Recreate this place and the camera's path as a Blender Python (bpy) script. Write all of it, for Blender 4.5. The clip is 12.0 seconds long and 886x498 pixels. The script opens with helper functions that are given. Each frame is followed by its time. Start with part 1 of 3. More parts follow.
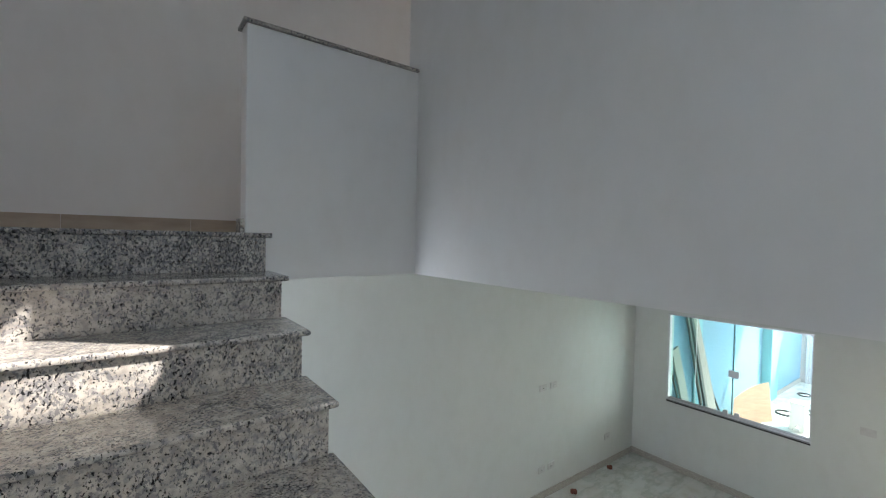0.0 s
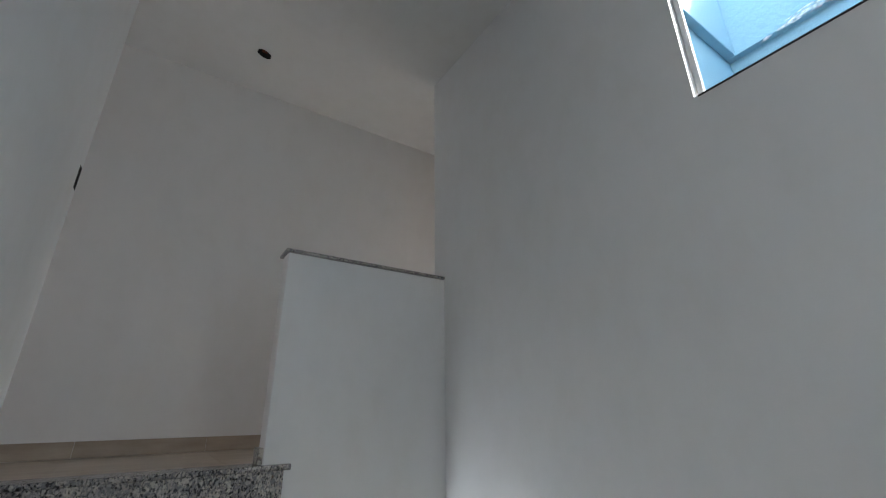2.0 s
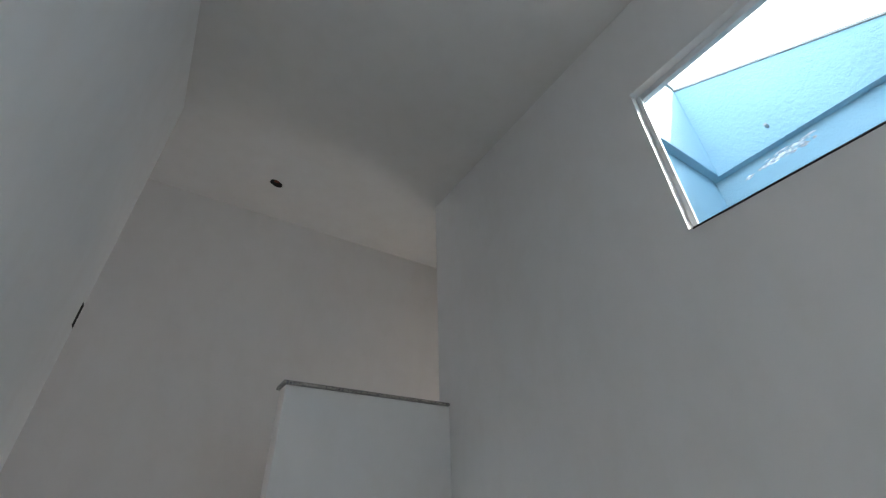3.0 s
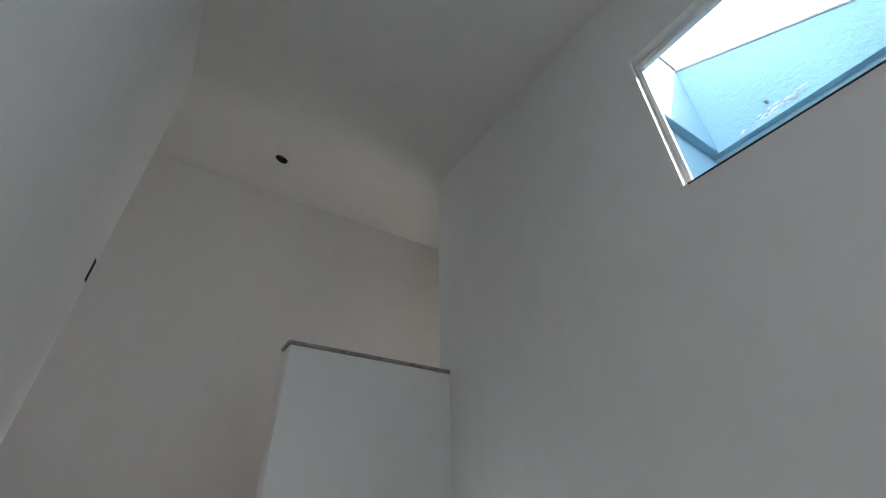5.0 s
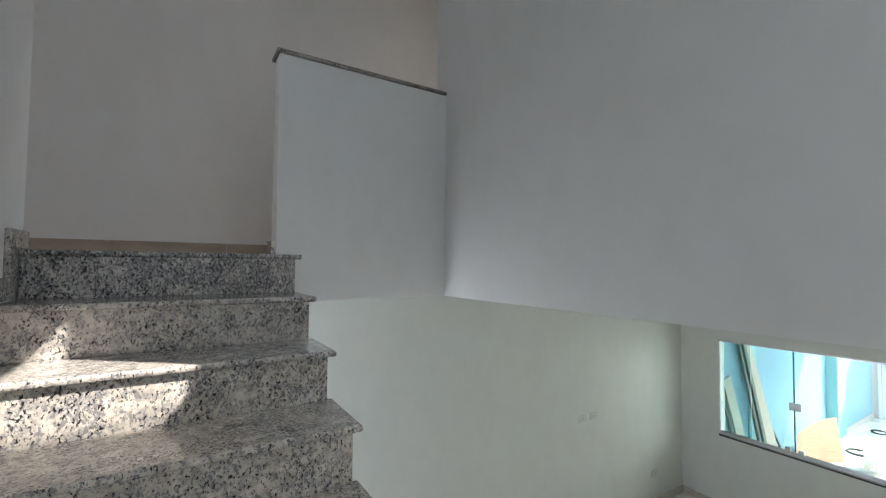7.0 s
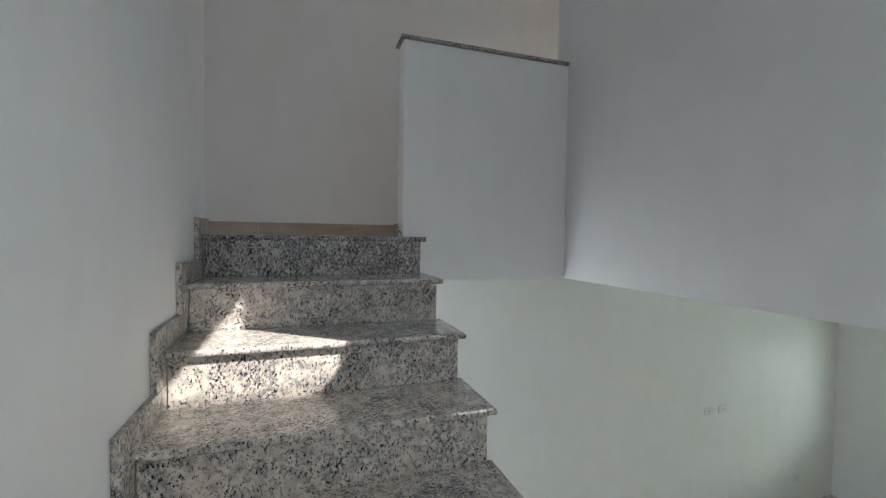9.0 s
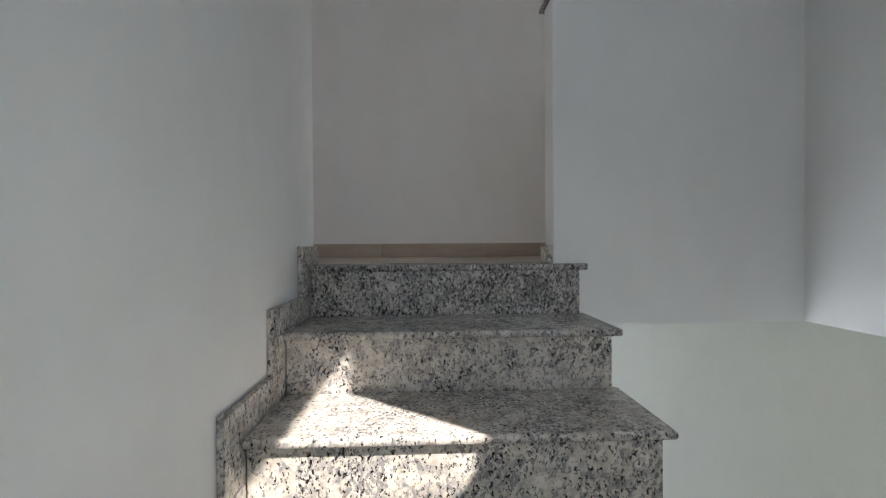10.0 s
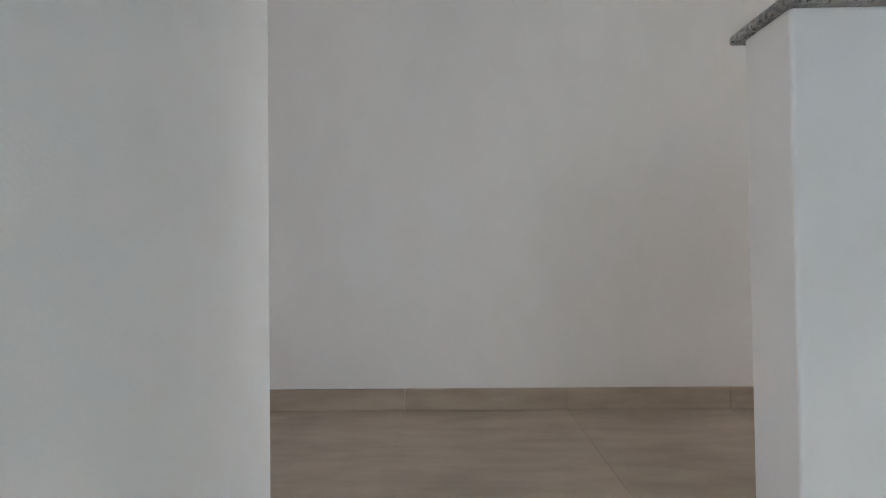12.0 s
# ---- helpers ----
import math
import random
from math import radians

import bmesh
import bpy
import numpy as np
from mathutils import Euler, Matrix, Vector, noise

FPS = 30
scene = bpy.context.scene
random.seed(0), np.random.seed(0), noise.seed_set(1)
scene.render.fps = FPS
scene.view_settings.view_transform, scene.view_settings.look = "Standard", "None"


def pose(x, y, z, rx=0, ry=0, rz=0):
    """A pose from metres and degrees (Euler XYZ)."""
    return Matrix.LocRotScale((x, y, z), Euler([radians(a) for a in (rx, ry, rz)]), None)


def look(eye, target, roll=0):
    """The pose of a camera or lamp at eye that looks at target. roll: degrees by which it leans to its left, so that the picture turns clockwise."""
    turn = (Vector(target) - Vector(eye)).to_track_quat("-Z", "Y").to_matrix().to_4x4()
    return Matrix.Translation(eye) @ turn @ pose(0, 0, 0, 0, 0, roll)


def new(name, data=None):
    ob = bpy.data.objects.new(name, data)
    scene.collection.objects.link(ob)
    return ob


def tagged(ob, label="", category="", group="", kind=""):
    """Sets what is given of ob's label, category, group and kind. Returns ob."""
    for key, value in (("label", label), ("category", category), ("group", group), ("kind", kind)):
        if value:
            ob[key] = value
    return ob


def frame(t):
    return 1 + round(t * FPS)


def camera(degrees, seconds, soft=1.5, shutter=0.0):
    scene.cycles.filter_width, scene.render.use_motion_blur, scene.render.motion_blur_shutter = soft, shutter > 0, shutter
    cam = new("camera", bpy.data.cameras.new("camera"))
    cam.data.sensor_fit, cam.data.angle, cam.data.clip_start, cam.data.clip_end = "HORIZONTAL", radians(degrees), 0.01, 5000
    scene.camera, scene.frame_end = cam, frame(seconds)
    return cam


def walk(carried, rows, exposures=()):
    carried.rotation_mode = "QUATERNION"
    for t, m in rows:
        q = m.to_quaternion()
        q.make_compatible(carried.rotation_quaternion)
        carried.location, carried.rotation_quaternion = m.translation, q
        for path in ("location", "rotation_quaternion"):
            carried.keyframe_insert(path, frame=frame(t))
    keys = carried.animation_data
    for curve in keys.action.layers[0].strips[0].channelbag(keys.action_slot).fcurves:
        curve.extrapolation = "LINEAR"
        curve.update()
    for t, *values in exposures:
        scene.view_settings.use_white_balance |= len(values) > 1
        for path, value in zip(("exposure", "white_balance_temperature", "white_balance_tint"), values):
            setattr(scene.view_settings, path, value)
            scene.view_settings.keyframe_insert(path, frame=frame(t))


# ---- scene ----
cam = camera(92.7, 12.0, soft=1.2)
PATH = [
    (0, (0.454, -2.095, 2.869), (1.647, -0.49, 2.822), 1.2),
    (0.5, (0.453, -2.088, 2.879), (1.594, -0.447, 2.839), 1.0),
    (1, (0.452, -2.081, 2.945), (1.565, -0.426, 3.082), 0.3),
    (1.5, (0.426, -2.072, 3.046), (1.519, -0.447, 3.453), -0.1),
    (2, (0.421, -2.07, 3.095), (1.459, -0.515, 3.805), -0.6),
    (2.5, (0.4, -2.085, 3.168), (1.372, -0.635, 4.145), -1.5),
    (3, (0.407, -2.101, 3.219), (1.319, -0.723, 4.345), -1.7),
    (3.2, (0.406, -2.105, 3.221), (1.309, -0.734, 4.363), -1.7),
    (4.8, (0.4, -2.048, 3.077), (1.303, -0.706, 4.253), -1.2),
    (5, (0.442, -2.062, 3.059), (1.344, -0.668, 4.175), -0.9),
    (5.5, (0.451, -2.033, 2.952), (1.438, -0.526, 3.821), -0.5),
    (6, (0.493, -2.066, 2.873), (1.509, -0.452, 3.475), -0.0),
    (6.5, (0.497, -2.073, 2.84), (1.542, -0.396, 3.149), 0.3),
    (6.7, (0.498, -2.072, 2.834), (1.553, -0.383, 3.019), 0.5),
    (8.3, (0.474, -2.04, 2.838), (1.541, -0.35, 2.793), 0.6),
    (8.5, (0.455, -2.031, 2.828), (1.517, -0.337, 2.798), 0.4),
    (9, (0.398, -2.013, 2.883), (1.047, -0.122, 2.825), 0.8),
    (9.5, (0.368, -1.833, 2.884), (0.562, 0.158, 2.862), 0.0),
    (10, (0.430, -1.485, 2.947), (0.503, 0.513, 2.931), -0.4),
    (10.5, (0.405, -1.206, 3.050), (0.422, 0.794, 3.082), -0.8),
    (10.8, (0.442, -1.096, 3.188), (0.368, 0.902, 3.203), -1.2),
    (11, (0.464, -1.021, 3.262), (0.339, 0.975, 3.264), -1.4),
    (11.5, (0.441, -0.839, 3.399), (0.344, 1.158, 3.389), -1.5),
    (12, (0.335, -0.648, 3.458), (0.302, 1.352, 3.487), -0.7),
]
walk(cam, [(t, look(eye, target, roll)) for t, eye, target, roll in PATH],
     [(0.0, 1.86, 6270, 10), (2.5, 1.86, 6380, 10), (5.0, 1.86, 6480, 10), (6.0, 1.88, 6680, 10), (6.7, 1.96, 6480, 10), (8.5, 1.90, 6330, 10), (9.5, 2.06, 6420, 10), (10.5, 2.08, 6430, 10), (11.0, 2.22, 6430, 10), (12.0, 2.75, 6430, 10)])

# ---- world, sun and added fill lamps ----
SUN = Vector((-0.359, 0.288, -0.468)).normalized()
world = bpy.data.worlds.new("sky")
scene.world = world
world.use_nodes = True
wn = world.node_tree
sky = wn.nodes.new("ShaderNodeTexSky")
sky.sky_type, sky.sun_disc = "NISHITA", False
sky.sun_elevation, sky.sun_rotation = radians(45.0), radians(128.1)
sky.dust_density, sky.air_density = 6.0, 1.0
haze = wn.nodes.new("ShaderNodeMix")            # thin bright haze over the whole sky
haze.data_type, haze.blend_type = "RGBA", "ADD"
haze.inputs[0].default_value, haze.inputs[7].default_value = 1.0, (6.9, 7.3, 7.9, 1)
wn.links.new(sky.outputs[0], haze.inputs[6])
wn.links.new(haze.outputs[2], wn.nodes["Background"].inputs[0])
wn.nodes["Background"].inputs[1].default_value = 0.15

sun = new("sun", bpy.data.lights.new("sun", "SUN"))
sun.data.energy, sun.data.angle, sun.data.color = 3.5, radians(0.5), (1.0, 0.94, 0.85)
sun.matrix_world = look((0, 0, 0), SUN)


def fill_lamp(eye, way, w, h, power, tint):
    """A fill lamp added in an unseen opening."""
    ob = new("fill_lamp", bpy.data.lights.new("fill_lamp", "AREA"))
    ob.data.shape, ob.data.size, ob.data.size_y = "RECTANGLE", w, h
    ob.data.energy, ob.data.color = power, tint
    ob.matrix_world = look(eye, Vector(eye) + Vector(way))
    return ob


# all four stand in unseen openings, added to brighten the rooms
fill_lamp((6.09, -3.4, 1.02), (-1, 0, 0), 1.56, 1.9, 0.2, (1.0, 0.99, 0.93))
fill_lamp((3.66, 0.54, 3.42), (-1, 0, -0.3), 0.66, 0.9, 0.7, (0.72, 0.86, 1.0))
fill_lamp((-2.46, 0.55, 3.61), (1, 0, 0), 0.38, 1.3, 0.18, (1.0, 0.92, 0.85))
fill_lamp((1.88, -4.12, 4.1), (-1, 0, 0), 1.5, 2.1, 5.5, (0.88, 0.94, 1.0))

# ---- materials ----
def material(name, base, rough=0.5, metal=0.0):
    m = bpy.data.materials.new(name)
    m.use_nodes = True
    b = m.node_tree.nodes["Principled BSDF"]
    b.inputs["Base Color"].default_value = (*base, 1)
    b.inputs["Roughness"].default_value, b.inputs["Metallic"].default_value = rough, metal
    return m, m.node_tree, b


def texture(nt, kind, scale, detail=2.0, stretch=(1, 1, 1), rough=0.5, turn=(0, 0, 0)):
    """A noise or voronoi texture in world-sized coordinates."""
    tc, mp = nt.nodes.new("ShaderNodeNewGeometry"), nt.nodes.new("ShaderNodeMapping")
    mp.inputs["Scale"].default_value, mp.inputs["Rotation"].default_value = stretch, turn
    nt.links.new(tc.outputs["Position"], mp.inputs["Vector"])
    t = nt.nodes.new({"noise": "ShaderNodeTexNoise", "voronoi": "ShaderNodeTexVoronoi"}[kind])
    t.inputs["Scale"].default_value = scale
    t.inputs["Detail"].default_value, t.inputs["Roughness"].default_value = detail, rough
    nt.links.new(mp.outputs[0], t.inputs["Vector"])
    return t


def ramp(nt, source, stops):
    r = nt.nodes.new("ShaderNodeValToRGB")
    e = r.color_ramp.elements
    while len(e) < len(stops):
        e.new(0.5)
    for el, (pos, c) in zip(e, stops):
        el.position, el.color = pos, (*c, 1) if len(c) == 3 else c
    nt.links.new(source, r.inputs[0])
    return r


def mix(nt, factor, a, b, mode="MIX"):
    n = nt.nodes.new("ShaderNodeMix")
    n.data_type, n.blend_type = "RGBA", mode
    for sock, v in ((n.inputs[0], factor), (n.inputs[6], a), (n.inputs[7], b)):
        if isinstance(v, (int, float)):
            sock.default_value = v
        elif isinstance(v, tuple):
            sock.default_value = (*v, 1)
        else:
            nt.links.new(v, sock)
    return n.outputs[2]


def bump(nt, b, height, strength, distance):
    n = nt.nodes.new("ShaderNodeBump")
    n.inputs["Strength"].default_value, n.inputs["Distance"].default_value = strength, distance
    nt.links.new(height, n.inputs["Height"])
    nt.links.new(n.outputs[0], b.inputs["Normal"])


def paint(name, base, rough=0.55, relief=0.12, blotch=0.02):
    """Roller-applied wall paint: slow blotches, fine orange-peel."""
    m, nt, b = material(name, base, rough)
    big = texture(nt, "noise", 1.1, 3.0, (1, 1, 0.45))
    dark = tuple(c * (1 - 2 * blotch) for c in base)
    r = ramp(nt, big.outputs[0], [(0.3, dark), (0.7, base)])
    spots = texture(nt, "noise", 9.0, 4.0, (1, 1, 0.6))
    r2 = ramp(nt, spots.outputs[0], [(0.42, (1, 1, 1)), (0.75, (0.965, 0.96, 0.95))])
    nt.links.new(mix(nt, 1.0, r.outputs[0], r2.outputs[0], "MULTIPLY"), b.inputs["Base Color"])
    fine = texture(nt, "noise", 260.0, 2.0)
    bump(nt, b, fine.outputs[0], relief, 0.002)
    return m


def granite(name, rough, shade=1.0, dense=0.0):
    """Pale grey-cream granite with slate-blue and black crystals."""
    m, nt, b = material(name, (0.5, 0.47, 0.42), rough)
    warp = texture(nt, "noise", 30.0, 4.0, (1, 1, 1), 0.6)
    cream = ramp(nt, warp.outputs[0], [(0.36, (0.44, 0.40, 0.365)), (0.5, (0.60, 0.545, 0.485)), (0.66, (0.72, 0.67, 0.61))])
    veil = texture(nt, "noise", 8.5, 3.0, (1, 1, 1), 0.65)
    cluster = nt.nodes.new("ShaderNodeMath")       # crystals gather in clouds a hand wide
    cluster.operation = "SUBTRACT"
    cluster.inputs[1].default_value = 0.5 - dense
    nt.links.new(veil.outputs[0], cluster.inputs[0])

    def gathered(noise, pull):
        n = nt.nodes.new("ShaderNodeMath")
        n.operation = "MULTIPLY_ADD"
        n.inputs[1].default_value = pull
        nt.links.new(cluster.outputs[0], n.inputs[0])
        nt.links.new(noise.outputs[0], n.inputs[2])
        return n.outputs[0]

    smoke = texture(nt, "noise", 58.0, 5.0, (0.8, 0.8, 1), 0.65, (0.4, 0.9, 0.2))
    haze_grey = ramp(nt, gathered(smoke, 0.3), [(0.52, (0, 0, 0)), (0.60, (0.6, 0.6, 0.6))])
    c0 = mix(nt, haze_grey.outputs[0], cream.outputs[0], (0.30, 0.295, 0.315))
    slate = texture(nt, "noise", 92.0, 4.0, (1.1, 1.1, 0.75), 0.6, (0.2, 0.6, 0.5))
    grey = ramp(nt, gathered(slate, 0.28), [(0.545, (0, 0, 0)), (0.585, (0.9, 0.9, 0.9))])
    c1 = mix(nt, grey.outputs[0], c0, (0.23, 0.225, 0.235))
    black = texture(nt, "noise", 125.0, 3.0, (1.1, 1.1, 0.7), 0.6, (1.1, 0.5, 0.6))
    spots = ramp(nt, gathered(black, 0.26), [(0.595, (0, 0, 0)), (0.622, (1, 1, 1))])
    c2 = mix(nt, spots.outputs[0], c1, (0.018, 0.018, 0.023))
    brown = texture(nt, "noise", 55.0, 2.0, (1, 1, 1), 0.6, (0.3, 1.3, 0.9))
    rust = ramp(nt, brown.outputs[0], [(0.67, (0, 0, 0)), (0.73, (0.6, 0.6, 0.6))])
    c3 = mix(nt, rust.outputs[0], c2, (0.20, 0.13, 0.09))
    b.inputs["IOR"].default_value = 1.6
    info = nt.nodes.new("ShaderNodeObjectInfo")
    tone = ramp(nt, info.outputs["Random"], [(0.0, (0.84, 0.84, 0.85)), (0.6, (0.95, 0.94, 0.93)), (1.0, (1.0, 0.99, 0.97))])
    c4 = mix(nt, 1.0, c3, (shade, shade, shade), "MULTIPLY")
    nt.links.new(mix(nt, 1.0, c4, tone.outputs[0], "MULTIPLY"), b.inputs["Base Color"])
    return m


def wood_tile(name):
    """Matt porcelain with a faint, stretched beige-brown grain."""
    m, nt, b = material(name, (0.30, 0.235, 0.18), 0.42)
    grain = texture(nt, "noise", 5.0, 6.0, (0.7, 3.5, 3.5), 0.6)
    c = ramp(nt, grain.outputs[0], [(0.30, (0.375, 0.295, 0.225)), (0.5, (0.435, 0.35, 0.272)), (0.70, (0.49, 0.40, 0.315))])
    cloud = texture(nt, "noise", 3.3, 4.0)
    k = ramp(nt, cloud.outputs[0], [(0.3, (0.84, 0.83, 0.82)), (0.7, (1.05, 1.05, 1.05))])
    info = nt.nodes.new("ShaderNodeObjectInfo")
    tone = ramp(nt, info.outputs["Random"], [(0.0, (0.9, 0.89, 0.88)), (1.0, (1.0, 1.0, 1.0))])
    d = mix(nt, 1.0, c.outputs[0], k.outputs[0], "MULTIPLY")
    nt.links.new(mix(nt, 1.0, d, tone.outputs[0], "MULTIPLY"), b.inputs["Base Color"])
    bump(nt, b, grain.outputs[0], 0.08, 0.002)
    return m


def marble_tile(name):
    """Polished white porcelain with grey-green veins and building dust."""
    m, nt, b = material(name, (0.66, 0.66, 0.62), 0.22)
    vein = texture(nt, "noise", 1.7, 6.0, (1.0, 2.2, 1.0), 0.6, (0, 0, 0.7))
    c = ramp(nt, vein.outputs[0], [(0.42, (0.70, 0.70, 0.67)), (0.495, (0.56, 0.58, 0.54)), (0.53, (0.69, 0.69, 0.66)), (0.8, (0.72, 0.71, 0.68))])
    dust = texture(nt, "noise", 5.0, 5.0)
    k = ramp(nt, dust.outputs[0], [(0.42, (1, 1, 1)), (0.8, (0.80, 0.76, 0.70))])
    nt.links.new(mix(nt, 1.0, c.outputs[0], k.outputs[0], "MULTIPLY"), b.inputs["Base Color"])
    return m


def rough_render(name, base, grit=0.9):
    """Painted outside render: sandy relief and faded blotches."""
    m, nt, b = material(name, base, 0.85)
    big = texture(nt, "noise", 1.6, 4.0)
    r = ramp(nt, big.outputs[0], [(0.3, tuple(c * 0.9 for c in base)), (0.7, base)])
    nt.links.new(r.outputs[0], b.inputs["Base Color"])
    fine = texture(nt, "noise", 24.0, 5.0, (1, 1, 1), 0.68)
    bump(nt, b, fine.outputs[0], grit, 0.03)
    return m


def board(name, base, stretch):
    m, nt, b = material(name, base, 0.7)
    g = texture(nt, "noise", 14.0, 4.0, stretch, 0.6)
    r = ramp(nt, g.outputs[0], [(0.3, tuple(c * 0.7 for c in base)), (0.7, base)])
    nt.links.new(r.outputs[0], b.inputs["Base Color"])
    return m


def glass(name, tint):
    m, nt, b = material(name, tint, 0.0)
    clear, shine, both = nt.nodes.new("ShaderNodeBsdfTransparent"), nt.nodes.new("ShaderNodeBsdfGlossy"), nt.nodes.new("ShaderNodeMixShader")
    clear.inputs[0].default_value = (*tint, 1)
    shine.inputs["Roughness"].default_value = 0.02
    lw, power, scale = nt.nodes.new("ShaderNodeLayerWeight"), nt.nodes.new("ShaderNodeMath"), nt.nodes.new("ShaderNodeMath")
    power.operation, scale.operation = "POWER", "MULTIPLY_ADD"
    power.inputs[1].default_value, scale.inputs[1].default_value, scale.inputs[2].default_value = 5.0, 0.6, 0.03
    nt.links.new(lw.outputs["Facing"], power.inputs[0])
    nt.links.new(power.outputs[0], scale.inputs[0])
    nt.links.new(scale.outputs[0], both.inputs[0])
    nt.links.new(clear.outputs[0], both.inputs[1])
    nt.links.new(shine.outputs[0], both.inputs[2])
    nt.links.new(both.outputs[0], nt.nodes["Material Output"].inputs[0])
    return m


def film_coat(name, base, cover):
    """A thin dusty coat that lets light through where it is worn."""
    m, nt, b = material(name, base, 0.9)
    clear, both = nt.nodes.new("ShaderNodeBsdfTransparent"), nt.nodes.new("ShaderNodeMixShader")
    n = texture(nt, "noise", 45.0, 5.0, (1, 1, 2.5), 0.7)
    r = ramp(nt, n.outputs[0], [(0.38, (0.1, 0.1, 0.1)), (0.62, (cover, cover, cover))])
    nt.links.new(r.outputs[0], both.inputs[0])
    nt.links.new(clear.outputs[0], both.inputs[1])
    thin = nt.nodes.new("ShaderNodeBsdfTranslucent")      # lit from behind
    thin.inputs[0].default_value = (*base, 1)
    nt.links.new(thin.outputs[0], both.inputs[2])
    nt.links.new(both.outputs[0], nt.nodes["Material Output"].inputs[0])
    return m


def plain(name, base, rough=0.5, metal=0.0, var=0.08):
    m, nt, b = material(name, base, rough, metal)
    n = texture(nt, "noise", 30.0, 3.0)
    r = ramp(nt, n.outputs[0], [(0.3, tuple(c * (1 - var) for c in base)), (0.7, base)])
    nt.links.new(r.outputs[0], b.inputs["Base Color"])
    return m


WHITE = paint("white_wall_paint", (0.765, 0.76, 0.755))
# white paint with the green cast of the window light put into its colour
GREENCAST = paint("green_cast_wall_paint", (0.675, 0.69, 0.655))
HALL = paint("warm_white_wall_paint", (0.785, 0.75, 0.722))
CEIL = paint("ceiling_paint", (0.70, 0.685, 0.665), 0.8)
GRANITE = granite("polished_granite", 0.15, 0.9)
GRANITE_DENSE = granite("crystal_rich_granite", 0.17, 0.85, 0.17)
GRANITE_CAP = granite("honed_granite", 0.35, 0.62)
TILE = wood_tile("brown_porcelain")
MARBLE = marble_tile("marble_porcelain")
DUSTY = board("dusty_marble", (0.54, 0.50, 0.44), (2, 2, 6))
EDGE = plain("glass_edge", (0.10, 0.22, 0.22), 0.2)
FILM = film_coat("plaster_film", (0.95, 0.95, 0.95), 0.9)
CRUST = film_coat("plaster_crust", (0.62, 0.52, 0.50), 0.8)
WHITEPLASTIC = plain("white_stool_plastic", (0.78, 0.78, 0.76), 0.45)
GROUT = plain("grout", (0.47, 0.39, 0.31), 0.9)
CEMENT = rough_render("cement", (0.36, 0.35, 0.33), 0.4)
BLUE = rough_render("light_blue_render", (0.265, 0.445, 0.55), 0.45)
YARDBLUE = rough_render("yard_blue_render", (0.21, 0.395, 0.51), 0.5)
TEAL = rough_render("teal_render", (0.24, 0.52, 0.56), 0.4)
RAW = rough_render("bare_plaster", (0.62, 0.60, 0.57), 0.9)
ALU = plain("brushed_aluminium", (0.62, 0.63, 0.64), 0.32, 0.9)
FRAMEWHITE = plain("white_aluminium", (0.74, 0.75, 0.76), 0.35)
GLASS = glass("green_float_glass", (0.90, 0.985, 0.975))
CLEARGLASS = glass("clear_glass", (0.95, 0.985, 0.99))
PLASTIC = plain("white_plastic", (0.62, 0.61, 0.59), 0.4)
BLACKPLASTIC = plain("black_plastic", (0.02, 0.018, 0.015), 0.6)
BRICK = plain("red_clay", (0.26, 0.09, 0.06), 0.95, 0, 0.4)
PLY = board("orange_plywood", (0.70, 0.46, 0.33), (0.4, 0.4, 4))
TIMBER = board("pale_timber", (0.43, 0.425, 0.36), (8, 8, 0.4))
DARKTIMBER = board("weathered_timber", (0.12, 0.15, 0.13), (8, 8, 0.4))

# ---- mesh helpers ----
def box(bm, x0, y0, z0, x1, y1, z1, bevel=0.0, segments=2):
    """Adds a box to bm."""
    r = bmesh.ops.create_cube(bm, size=1.0, matrix=Matrix.Translation(((x0 + x1) / 2, (y0 + y1) / 2, (z0 + z1) / 2)) @ Matrix.Diagonal((x1 - x0, y1 - y0, z1 - z0, 1)))
    if bevel:
        es = list({e for v in r["verts"] for e in v.link_edges})
        bmesh.ops.bevel(bm, geom=es, offset=bevel, segments=segments, affect="EDGES", profile=0.5)
    return bm


def prism(bm, profile, depth, m):
    """Adds an extruded outline (list of 2D points) to bm, along local z, placed by m."""
    lo = [bm.verts.new(m @ Vector((a, b, 0))) for a, b in profile]
    hi = [bm.verts.new(m @ Vector((a, b, depth))) for a, b in profile]
    n = len(profile)
    bm.faces.new(lo[::-1]), bm.faces.new(hi)
    for i in range(n):
        bm.faces.new((lo[i], lo[(i + 1) % n], hi[(i + 1) % n], hi[i]))
    bmesh.ops.recalc_face_normals(bm, faces=bm.faces[:])
    return bm


def mesh_of(name, bm, mat, smooth=False):
    me = bpy.data.meshes.new(name)
    bm.normal_update()
    bm.to_mesh(me)
    bm.free()
    me.materials.append(mat)
    for p in me.polygons:
        p.use_smooth = smooth
    return me


def part(name, bm, mat, parent=None, label="", smooth=False):
    ob = new(name, mesh_of(name, bm, mat, smooth))
    ob.parent = parent
    return tagged(ob, label)


def thing(name, label, category, at=(0, 0, 0), group="", kind=""):
    ob = new(name)
    ob.empty_display_size = 0.1
    ob.location = at
    return tagged(ob, label, category, group, kind)


